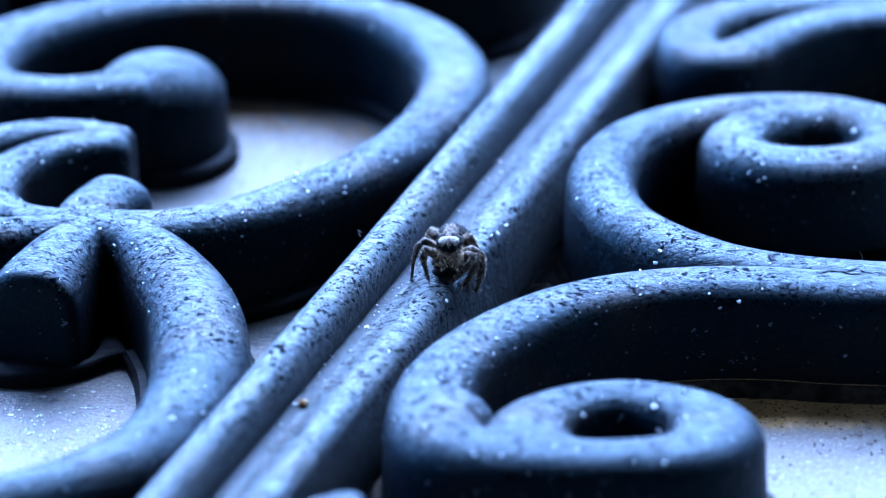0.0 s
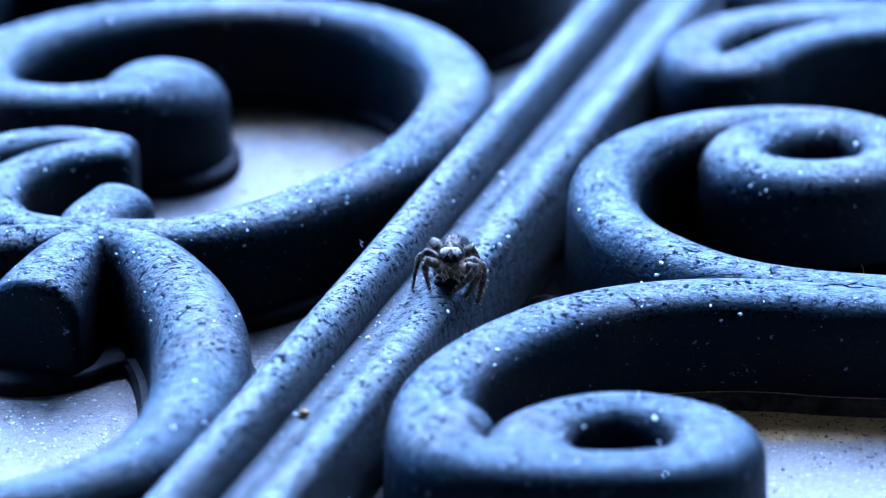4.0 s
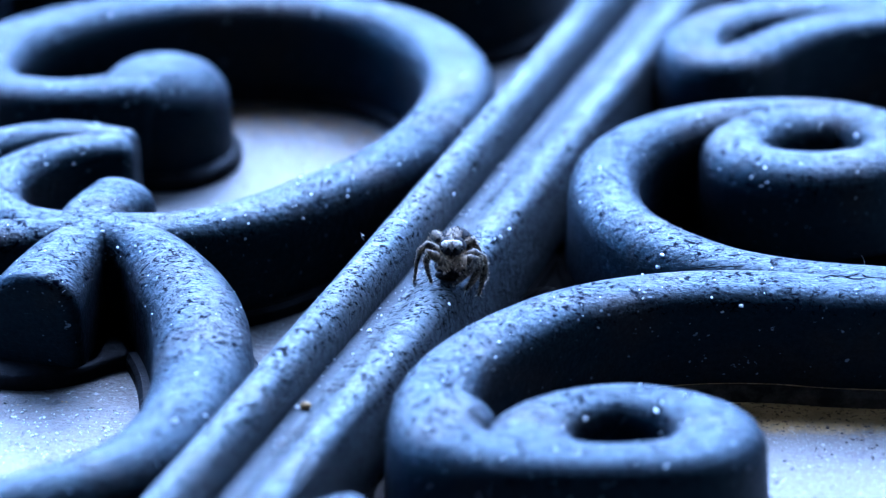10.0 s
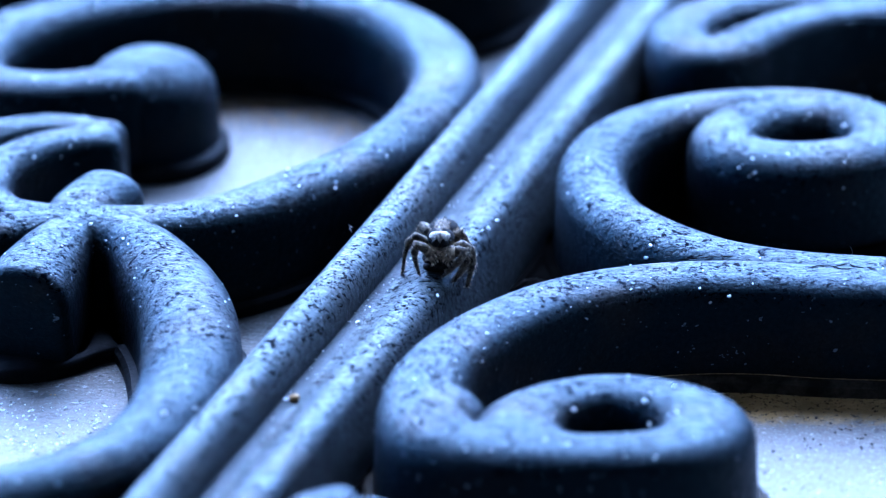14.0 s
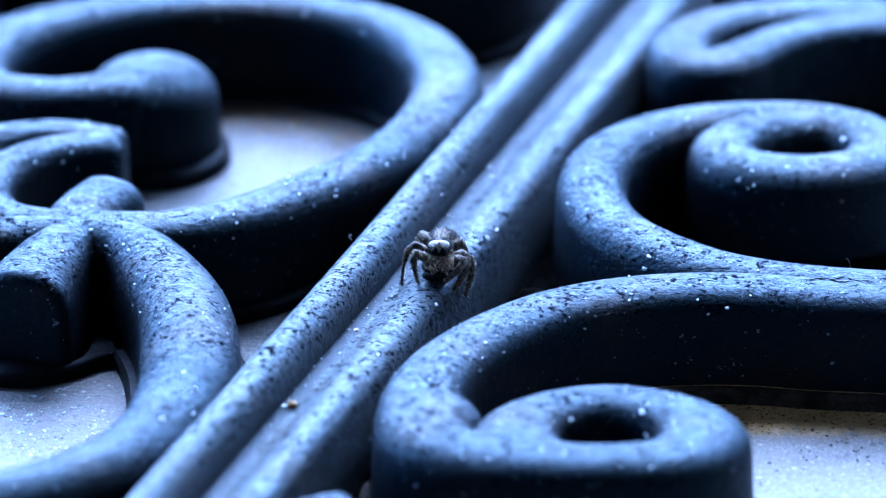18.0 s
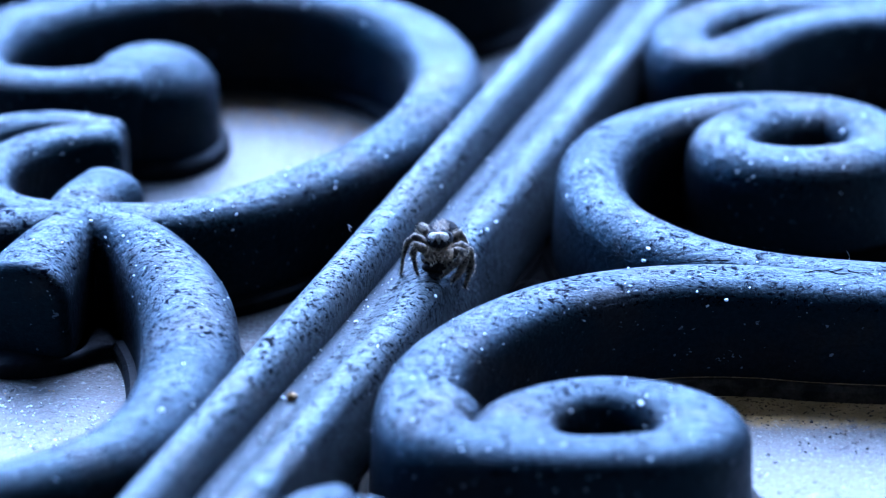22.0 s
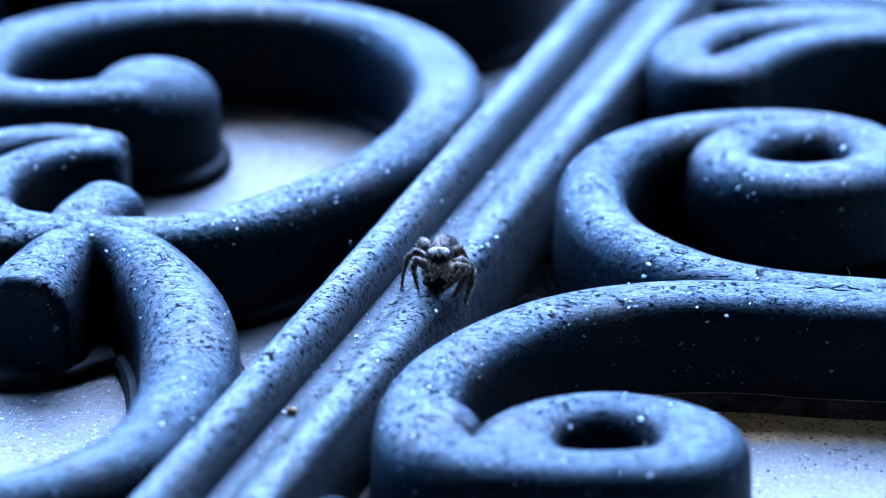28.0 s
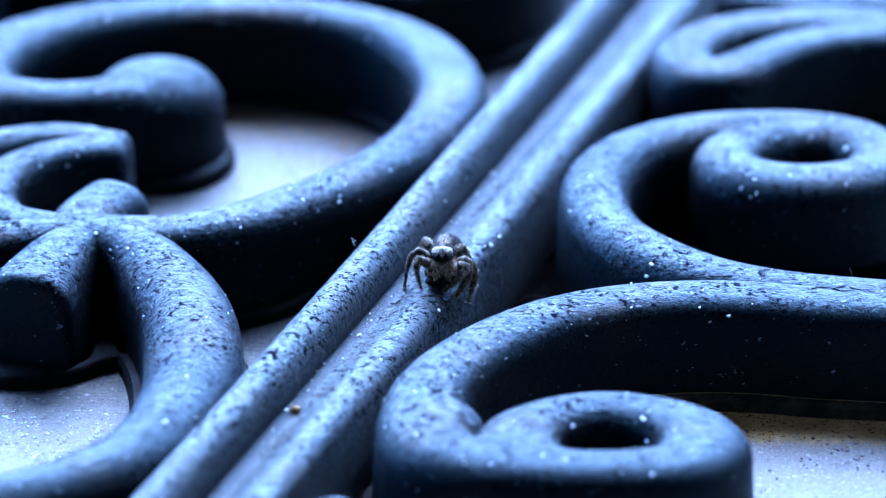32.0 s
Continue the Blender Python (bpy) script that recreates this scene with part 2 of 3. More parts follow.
def spline(ctrl, step):
    """An even Catmull-Rom line through control rows (x, y, half-width), in mm; rows of x, y, half-width in metres."""
    c = np.array(ctrl, float)
    c = np.vstack([2 * c[0] - c[1], c, 2 * c[-1] - c[-2]])
    out = []
    for i in range(1, len(c) - 2):
        for s in np.linspace(0, 1, 24, endpoint=False):
            a, b, d, e = c[i - 1], c[i], c[i + 1], c[i + 2]
            out.append(0.5 * (2 * b + (d - a) * s + (2 * a - 5 * b + 4 * d - e) * s ** 2 + (3 * b - a - 3 * d + e) * s ** 3))
    out.append(c[-2])
    out = np.array(out)
    for _ in range(3):
        out[1:-1] = 0.25 * out[:-2] + 0.5 * out[1:-1] + 0.25 * out[2:]
    run = np.concatenate([[0], np.cumsum(np.hypot(*np.diff(out[:, :2], axis=0).T))])
    n = max(4, int(run[-1] / step))
    at = np.linspace(0, run[-1], n)
    return np.stack([np.interp(at, run, out[:, i]) for i in range(3)], 1) / 1000


def sweep(ctrl, top=H, ends=(0, 0), flange=0.0, step=0.7, flat=0.86):
    """A cast bar along a line: rounded crown, drafted sides; ends: the rounding of its two ends in mm. With a flange: the flat strip under it, that much wider."""
    line = spline(ctrl, step)
    run = np.concatenate([[0], np.cumsum(np.linalg.norm(np.diff(line[:, :2], axis=0), axis=1))])
    total = run[-1]
    at = list(run)
    for k, r in enumerate(ends):
        if r:
            close = [r / 1000 * (1 - math.cos(a)) for a in np.linspace(0, math.pi / 2, 10)]
            at = [q for q in at if (q if k == 0 else total - q) > r / 1000] + [q if k == 0 else total - q for q in close]
    at = np.array(sorted(at))
    tan = np.gradient(line[:, :2], axis=0)
    tan /= np.linalg.norm(tan, axis=1)[:, None]
    line = np.stack([np.interp(at, run, line[:, i]) for i in range(3)], 1)
    tan = np.stack([np.interp(at, run, tan[:, i]) for i in range(2)], 1)
    side = np.stack([tan[:, 1], -tan[:, 0]], 1)
    n = len(at)
    verts, faces = [], []
    arc = 17
    for i in range(n):
        w = line[i, 2]
        cut = 0.0
        for r, d in ((ends[0] / 1000, at[i]), (ends[1] / 1000, total - at[i])):
            if r and d < r:
                cut = max(cut, r * (1 - math.sqrt(max(0.0, 1 - (1 - d / r) ** 2))))
        e = max(w - cut, 0.0002)
        if flange:
            e += flange
            ring = [(-e, BASE), (-e, BASE + 0.0016), (-e + 0.0006, BASE + 0.0022), (e - 0.0006, BASE + 0.0022), (e, BASE + 0.0016), (e, BASE)]
        else:
            crown = w * 0.86
            z0 = top - crown
            up = max(crown - cut, 0.0002)
            ring = [(-e - 0.0006, 0.0004), (-e - 0.0003, z0 * 0.5)]
            for j in range(arc + 1):
                a = math.pi * (1 - j / arc)
                c = math.cos(a)
                ring.append((e * math.copysign(abs(c) ** flat, c), z0 + up * math.sin(a) ** flat if 0 < j < arc else z0))
            ring += [(e + 0.0003, z0 * 0.5), (e + 0.0006, 0.0004)]
        for q, z in ring:
            verts.append((line[i, 0] + side[i, 0] * q, line[i, 1] + side[i, 1] * q, z))
    m = len(ring)
    for i in range(n - 1):
        for j in range(m - 1):
            a = i * m + j
            faces.append((a, a + 1, a + m + 1, a + m))
    for first in (0, (n - 1) * m):
        cap = [verts[first + j] for j in range(m)]
        base = len(verts)
        verts += cap
        f = tuple(range(base, base + m))
        faces.append(f if first == 0 else f[::-1])
    return verts, faces


def tube(points, radii, sides=8):
    """A closed tapering tube through points."""
    p = [Vector(q) for q in points]
    verts, faces = [], []
    for i, q in enumerate(p):
        d = (p[min(i + 1, len(p) - 1)] - p[max(i - 1, 0)]).normalized()
        u = d.orthogonal().normalized()
        if i:
            u = (last - d * last.dot(d)).normalized()
        last = u
        v = d.cross(u)
        for k in range(sides):
            a = 2 * math.pi * k / sides
            verts.append(q + (u * math.cos(a) + v * math.sin(a)) * radii[i])
    for i in range(len(p) - 1):
        for k in range(sides):
            a, b = i * sides + k, i * sides + (k + 1) % sides
            faces.append((a, b, b + sides, a + sides))
    faces.append(tuple(range(sides))[::-1])
    faces.append(tuple(range((len(p) - 1) * sides, len(p) * sides)))
    return [tuple(v) for v in verts], faces


def blob(centre, radii, turn=(0, 0, 0), rows=12, cols=16, rough=0.0):
    """An ellipsoid, turned, a little uneven."""
    m = pose(*centre, *turn)
    verts, faces = [], []
    for i in range(rows + 1):
        for j in range(cols):
            a, b = math.pi * i / rows, 2 * math.pi * j / cols
            q = Vector((math.sin(a) * math.cos(b), math.sin(a) * math.sin(b), math.cos(a)))
            k = 1 + rough * noise.noise(q * 2.3 + Vector(centre) * 400)
            verts.append(tuple(m @ Vector((q.x * radii[0] * k, q.y * radii[1] * k, q.z * radii[2] * k))))
    for i in range(rows):
        for j in range(cols):
            a, b = i * cols + j, i * cols + (j + 1) % cols
            faces.append((a, a + cols, b + cols, b))
    return verts, faces


# ---- the setting ----
def box(name, lo, hi, material, label, category):
    x0, y0, z0 = lo
    x1, y1, z1 = hi
    v = [(x, y, z) for x in (x0, x1) for y in (y0, y1) for z in (z0, z1)]
    f = [(0, 1, 3, 2), (4, 6, 7, 5), (0, 4, 5, 1), (2, 3, 7, 6), (0, 2, 6, 4), (1, 5, 7, 3)]
    return tagged(new(name, mesh(name, v, f, material, False)), label, category, "", "structure")


def ground():
    v, f = [], []
    xs = [-60, -8, -1, -0.3, 0.3, 1, 8, 60]
    for y in xs:
        for x in xs:
            v.append((x, y, BASE))
    for i in range(7):
        for j in range(7):
            a = i * 8 + j
            f.append((a, a + 1, a + 9, a + 8))
    tagged(new("ground", mesh("ground", v, f, SLAB)), "pale speckled granite slab under the ironwork", "stone slab", "", "structure")


ground()
# walls and ceiling added out of view to block the sky and bounce light
box("blocker_south", (-4, -1.9, 0), (4, -1.7, 2.6), BLOCKER, "unseen dark wall added to block light", "wall")
box("blocker_west", (-1.6, -1.7, 0), (-1.4, 0.0, 2.6), BLOCKER, "unseen dark wall added to block light", "wall")
box("reflector_east", (1.4, -1.7, 0), (1.6, 1.4, 2.6), REFLECTOR, "unseen pale wall added to block sky and throw back light", "wall")
box("blocker_north", (-9, 6.0, 0), (9, 6.2, 1.3), BLOCKER, "unseen dark wall added to block the low sky", "wall")
box("ceiling", (-4, -1.9, 2.6), (4, 1.4, 2.75), BLOCKER, "unseen dark sheet overhead, added to block the high sky", "ceiling")

# ---- the ironwork ----
grille = thing("ornamental_grille", "weathered blue-black painted cast-iron scrollwork lying on pale stone", "iron grille")

AXIS = Vector((0.3446, 0.9388))      # way of the straight rail
MID = Vector((40.5, -10.0))          # the scrolls to its right mirror about this point


def mirrored(rows):
    out = []
    for x, y, w in rows:
        p = Vector((x, y)) - MID
        p = p - 2 * p.dot(AXIS) * AXIS + MID
        out.append((p.x, p.y, w))
    return out


CROWN = []     # places on the bars where grit can lie


def bar(name, rows, ends=(0, 0), label="", top=H, flat=0.86, foot=None):
    v, f = sweep(rows, top, ends, flat=flat)
    ob = part(name, mesh(name, v, f, PAINT), grille, label)
    CROWN.extend(q for q in v if q[2] > H - 0.0075)
    v, f = sweep(rows, top, [r and max(r, rows[0][2]) for r in ends], 0.0021, 1.2)
    part("flange", mesh("flange", v, f, foot or FLANGE, False), ob, "black painted base flange")
    return ob


RAIL = Vector((0.3536, 0.9354))      # way of the straight rail
RAIL_O = Vector((0.00068, 0.0079))


def rail():
    """The double-beaded straight rail with a shallow channel between its beads."""
    n = Vector((RAIL.y, -RAIL.x))
    o = RAIL_O
    z = H - 0.0040
    body = [(-0.0083, 0.0004), (-0.0080, z - 0.001), (-0.0014, z - 0.0016), (0.0030, z - 0.0010), (0.0066, z - 0.004), (0.0090, z - 0.008), (0.0109, 0.0004)]
    left = [(-0.0083, z - 0.005)]
    for j in range(11):
        a = math.pi / 2 * j / 10
        left.append((-0.0050 - 0.0031 * math.cos(a), z - 0.0006 + 0.0046 * math.sin(a)))
    for j in range(1, 19):
        a = math.pi / 2 * j / 18
        left.append((-0.0050 + 0.0039 * math.sin(a) ** 0.86, z - 0.0012 + 0.0052 * max(0.0, math.cos(a)) ** 0.86))
    left.append((-0.0009, z - 0.003))
    channel = [(-0.0014, z - 0.0020), (-0.0010, z - 0.0011), (-0.0005, z - 0.00095), (0.0006, z - 0.0009), (0.0011, z - 0.00088)]
    right = []
    for j in range(16):
        k = j / 15
        right.append((0.0011 + 0.0051 * k, z - 0.00088 + 0.00183 * k * k * (3 - 2 * k)))
    for j in range(1, 15):
        a = radians(66) * j / 14
        right.append((0.0062 + 0.0031 * math.sin(a), z + 0.00095 - 0.0030 * (1 - math.cos(a))))
    right += [(0.0097, z - 0.0029), (0.0104, z - 0.0051), (0.0110, z - 0.0078)]
    right.append((0.0113, z - 0.010))
    top = part("rail", loft(body, o, n, "rail", RAILPAINT), grille, "straight double-beaded rail")
    part("bead", loft(left, o, n, "bead", RAILPAINT), top, "rounded outer bead")
    part("bead", loft(right, o, n, "bead", RAILPAINT), top, "low rounded inner bead")
    part("channel", loft(channel, o, n, "channel", DUSTPAINT), top, "flat channel filmed with fine dust")
    # flange coloured near black to stand for the shade beside the rail
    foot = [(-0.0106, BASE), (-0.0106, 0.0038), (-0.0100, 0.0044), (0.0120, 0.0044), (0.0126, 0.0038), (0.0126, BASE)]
    part("flange", loft(foot, o, n, "flange", SHADE_AND_CRACK, False), top, "base flange coloured near black for the shade beside the rail")


def loft(ring, o, n, name, material, smooth=True):
    v, f = [], []
    m = len(ring)
    steps = 120
    for i in range(steps + 1):
        s = -0.20 + 0.46 * i / steps
        for a, z in ring:
            p = o + RAIL * s + n * a
            v.append((p.x, p.y, z))
    for i in range(steps):
        for j in range(m - 1):
            a = i * m + j
            f.append((a, a + 1, a + m + 1, a + m))
    me = mesh(name, v, f, material, smooth)
    return me


rail()

NEAR = [(96, -18.5, 5.2), (80, -16.2, 5.2), (67.0, -14.6, 5.2), (56.2, -13.6, 5.2), (48.4, -12.3, 5.2), (40.5, -11.9, 5.2), (32.7, -12.6, 5.2), (24.7, -14.8, 5.3), (16.8, -19, 5.3),
        (8.9, -26.2, 5.3), (2.7, -35.5, 5.4), (0.4, -44.6, 6.0), (1.3, -53.2, 6.6), (5.2, -58.2, 5.8), (12.8, -61.0, 5.3), (24.1, -62.0, 4.9),
        (34.0, -60.0, 5.7), (37.4, -53.6, 6.8), (33.6, -48.1, 5.6), (25.0, -45.3, 4.4), (16.8, -48.2, 5.2), (13.0, -53.6, 6.3),
        (15.6, -60.0, 5.2), (22, -62.0, 4.6), (29, -61.8, 4.2)]
FAR = [(96, -16.0, 5.2), (80, -13.2, 5.2), (67.1, -11.2, 5.2), (56.3, -9.4, 5.2), (48.6, -7.4, 5.2), (40.9, -3.7, 5.2), (33.6, 2.6, 5.2), (28.1, 10.3, 5.2),
       (25.6, 19.8, 5.2), (26.4, 29.4, 5.3), (31.2, 38.2, 5.5), (40.4, 44.4, 5.6), (52.4, 46.6, 5.8), (63.3, 44.5, 5.9), (69.3, 37.6, 6.0),
       (66.2, 30.0, 6.0), (56.8, 27.2, 6.2), (48.7, 29.4, 5.9), (45.6, 34.7, 5.6), (48.2, 40.4, 5.8), (54.7, 44.0, 6.0), (62.0, 43.6, 5.0)]
bar("scroll", NEAR, (0, 3), "C-scroll curling into a ring", flat=0.74, foot=DUSTY)
# thin brown line along the top edge of the near scroll's flange
v, f = sweep(NEAR, H, (0, 0), 0.0016, 0.7)
ledge = [Vector(v[i * 6 + 2]) + Vector((0, 0.0003, 0.00005)) for i in range(len(v) // 6 - 2) if i < 110 and v[i * 6 + 2][0] > 0.030]
v, f = tube(ledge, [0.00005 + 0.00009 * abs(noise.noise(p * 400)) for p in ledge], 5)
part("brown_line", mesh("brown_line", v, f, CRUMB), grille, "thin brown line along the flange")
# its flange is blackened to imitate shade between scroll and rail
bar("scroll", FAR, (0, 3), "C-scroll curling into a ring", foot=SHADE_AND_CRACK)

v, f = blob((0.0029, -0.0468, 0.0117), (0.0064, 0.0080, 0.0061), (0, 0, 18), 20, 28)
part("swelling", mesh("swelling", v, f, PAINT), grille, "swollen inner turn of the scroll")

v, f = blob((0.0112, -0.0568, 0.0126), (0.0085, 0.0052, 0.0053), (0, 0, -20), 20, 28)
part("swelling", mesh("swelling", v, f, PAINT), grille, "swollen root of the ring")

TIP = [(84, 81.5, 5.0), (70.2, 86.3, 5.0), (59.6, 86.1, 4.9), (48.4, 82.5, 5.0), (42.3, 77.0, 5.1), (40.9, 71.2, 5.3), (43.2, 66.2, 5.4), (47.8, 66.6, 5.2),
       (52.6, 71.2, 4.8), (59.0, 76.6, 4.8), (69.1, 81.0, 5.2), (84, 80, 5.2)]
OVER = [(48, 97, 4.8), (55.5, 95.1, 4.8), (62.5, 93.3, 4.8), (70.2, 94.0, 4.8), (84, 93, 4.8)]
TIP_LOW = [(84, 81.5, 5.0), (70.2, 86.3, 5.0), (59.6, 86.1, 4.9), (48.6, 81.9, 4.9), (42.4, 76.0, 4.9), (40.8, 69.6, 4.9), (43.8, 64.9, 4.6)]
VEIN_LOW = [(84, 80, 5.2), (69.1, 81.0, 5.2), (58.7, 78.4, 5.1), (50.4, 71.4, 5.0), (43.8, 64.9, 4.6)]
bar("leaf", TIP, (0, 0), "leaf folded back on itself in a hairpin", flat=0.72)
bar("leaf", OVER, (0, 3))
for rows in (TIP_LOW, VEIN_LOW, OVER):
    bar("leaf", [(x - 1.7, y - 4.7, w) for x, y, w in mirrored(rows)], (0, 3))
ARM_A = [(-48.0, 8.5, 4.6), (-36.7, 8.5, 4.8), (-27.1, 12.2, 5.0), (-18.3, 18.9, 5.1), (-8.6, 28.6, 5.2), (-0.8, 40.6, 5.4), (3.8, 54.0, 5.7),
         (4.2, 64.9, 5.8), (0.4, 75.8, 5.7), (-7.6, 84.0, 5.4), (-18.3, 88.6, 5.1), (-30.2, 90.0, 5.2), (-44.0, 88.4, 5.7), (-57.8, 82.8, 6.4),
         (-67.0, 74.2, 6.8), (-69.0, 65.2, 6.3), (-65.0, 58.0, 5.2), (-57.1, 55.6, 4.7), (-52.0, 56.0, 4.8), (-47.0, 57.2, 5.0),
         (-41.0, 58.0, 5.1)]
ARM_B = [(-48.0, 9.0, 4.6), (-40.9, 5.2, 4.9), (-36.1, -2.7, 6.1), (-32.5, -12.6, 6.7), (-31.1, -24.5, 6.9), (-31.3, -36.2, 6.7), (-33.9, -48.1, 6.3),
         (-38.7, -57.5, 5.8), (-46.4, -64.6, 5.4), (-56.5, -70.2, 5.2), (-67.0, -73.8, 5.2), (-80, -76, 5.2)]
bar("scroll", ARM_A, (0, 3), "large scroll ending in a domed knob", flat=0.8)
dome, n = [], 56
for q, z in [(1.05, 0.0004), (1.03, 0.006)] + [(math.cos(a) ** 0.85, H - 0.0066 + 0.0068 * math.sin(a) ** 0.9) for a in np.linspace(0, math.pi / 2 - 0.02, 16)]:
    dome += [(-0.0408 + 0.0102 * q * math.cos(t), 0.0630 + 0.0102 * q * math.sin(t), z) for t in np.linspace(0, 2 * math.pi, n, endpoint=False)]
dome_faces = [(i * n + k, i * n + (k + 1) % n, i * n + n + (k + 1) % n, i * n + n + k) for i in range(17) for k in range(n)] + [tuple(range(17 * n, 18 * n))]
part("knob", mesh("knob", dome, dome_faces, PAINT), grille, "round domed knob")
bar("scroll", ARM_B, (0, 0), "large scroll sweeping away from the collar", flat=1.0)
# the blunt finger's flange is blackened for shade in the deep gap
bar("finger", [(-48.0, 9.0, 5.0), (-50.4, 5.0, 4.8), (-52.0, 1.2, 5.5), (-54.4, -5.8, 6.6), (-55.6, -10.4, 6.6)], (0, 1.8), "blunt finger of the collar", foot=SHADE_AND_CRACK)
bar("finger", [(-49.6, 8.5, 4.6), (-48.0, 15.2, 5.4), (-43.0, 24.2, 5.6)], (0, 4), "short rounded finger of the collar")
v, f = blob((-0.0494, 0.0086, H - 0.0054), (0.0062, 0.0048, 0.0053), (0, 0, 0), 20, 32)
part("collar", mesh("collar", v, f, PAINT), grille, "domed collar where the bars meet")
bar("leaf", [(-50, 8.5, 4.2), (-58.8, 11.8, 4.2), (-62.7, 17.9, 4.3), (-62.3, 25.6, 4.3), (-57.4, 32.1, 4.2), (-51.4, 35.4, 4.0), (-43.6, 36.4, 3.8)], (0, 2.5))
bar("leaf", [(-76, 24, 4.2), (-70.3, 31.5, 4.2), (-65.8, 36.5, 4.0), (-59.3, 39.8, 3.8), (-52.6, 40.4, 3.6), (-43.6, 37.0, 3.6)], (0, 2.5))
bar("scroll", [(-50, 8.5, 4.4), (-58.4, 6.9, 4.4), (-66.3, 5.6, 4.4), (-76, 2.0, 4.4)], (0, 0))
# black plate added over the stone in place of the gap's shade
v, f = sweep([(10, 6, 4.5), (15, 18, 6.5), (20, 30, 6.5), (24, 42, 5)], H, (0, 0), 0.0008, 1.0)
part("shade_plate", mesh("shade_plate", [(x, y, z - 0.0006) for x, y, z in v], f, SHADE_AND_CRACK, False), grille, "black plate added to stand in for shade in the gap")
v, f = sweep([(-68, -4.5, 3.6), (-62.5, -7.0, 4.6), (-57.5, -8.6, 5.2), (-52.6, -7.7, 5.2), (-47.4, -4.0, 5.0), (-42.0, -2.2, 4.6), (-37.0, -2.0, 4.4)], H, (0, 0), 0.0006, 0.8)
part("flange", mesh("flange", v, f, FLANGE), grille, "wavy black base flange joining the finger and the scroll")
disc = [(-0.0410 + 0.0122 * q * math.cos(t), 0.0620 + 0.0122 * q * math.sin(t), z) for q, z in ((1.0, BASE), (1.0, 0.0038), (0.95, 0.0045), (0.6, 0.0045)) for t in np.linspace(0, 2 * math.pi, 40, endpoint=False)]
part("flange", mesh("flange", disc, [(i * 40 + k, i * 40 + (k + 1) % 40, i * 40 + 40 + (k + 1) % 40, i * 40 + 40 + k) for i in range(3) for k in range(40)], FLANGE), grille, "round black base flange of the knob")
# cracks in the paint where the two scrolls part, and along the crest
for line in (((34.1, -8.9, 17.6), (37.2, -8.5, 17.65), (40.8, -8.0, 17.7), (44.3, -7.9, 17.7), (48.4, -8.3, 17.6)),
             ((54.1, -12.4, 18.0), (55.8, -11.5, 17.95), (57.7, -11.9, 18.0), (59.6, -11.0, 17.9), (61.8, -10.2, 17.7)),
             ((57.6, -12.0, 18.0), (58.8, -12.9, 18.0), (60.5, -12.6, 18.0)),
             ((59.9, -11.0, 17.9), (60.5, -11.9, 17.95), (61.8, -12.4, 17.95))):
    pts = [Vector(a).lerp(Vector(b), k / 5) for a, b in zip(line, line[1:]) for k in range(5)] + [Vector(line[-1])]
    pts = [(p + Vector((0, 0.22 * noise.noise(p * 1.7), 0))) / 1000 for p in pts]
    v, f = tube(pts, [0.00002 + 0.00008 * abs(noise.noise(p * 900)) + 0.00003 * math.sin(math.pi * i / (len(pts) - 1)) for i, p in enumerate(pts)], 5)
    part("crack", mesh("crack", v, f, SHADE_AND_CRACK), grille, "fine dark crack in the paint")
# the next scroll along the rail
bar("scroll", [(-111, 62, 5.0), (-93, 74, 5.0), (-81, 85, 5.0), (-74, 96, 5.0), (-71, 110, 5.0)], (0, 0))
bar("scroll", [(-70, 113, 5.2), (-62, 110, 5.2), (-54, 108, 5.2), (-40, 105, 5.2), (-20, 101, 5.2), (0, 100.5, 5.2), (12, 107, 5.2), (19, 122, 5.2), (20, 140, 5.2)], (0, 0))


# ---- the spider ----
def mm(*p):
    return tuple(a / 1000 for a in p)


def fuzz(at, out, length, verts, faces, r=0.000036):
    """One stiff hair: a thin three-sided spike."""
    d = Vector(out).normalized()
    u = d.orthogonal().normalized()
    w = d.cross(u)
    b = len(verts)
    for k in range(3):
        a = 2 * math.pi * k / 3
        verts.append(tuple(Vector(at) + (u * math.cos(a) + w * math.sin(a)) * r))
    verts.append(tuple(Vector(at) + d * length))
    faces.extend(((b, b + 1, b + 3), (b + 1, b + 2, b + 3), (b + 2, b, b + 3)))


def hairs(verts, count, length, lean, rng):
    """Spikes that stand out from the places given; lean: a common bend."""
    c = sum((Vector(v) for v in verts), Vector()) / len(verts)
    hv, hf = [], []
    for _ in range(count):
        q = Vector(rng.choice(verts))
        fuzz(q, (q - c).normalized() + Vector(lean) + Vector([rng.uniform(-0.4, 0.4) for _ in range(3)]), length * rng.uniform(0.5, 1.2), hv, hf)
    return hv, hf


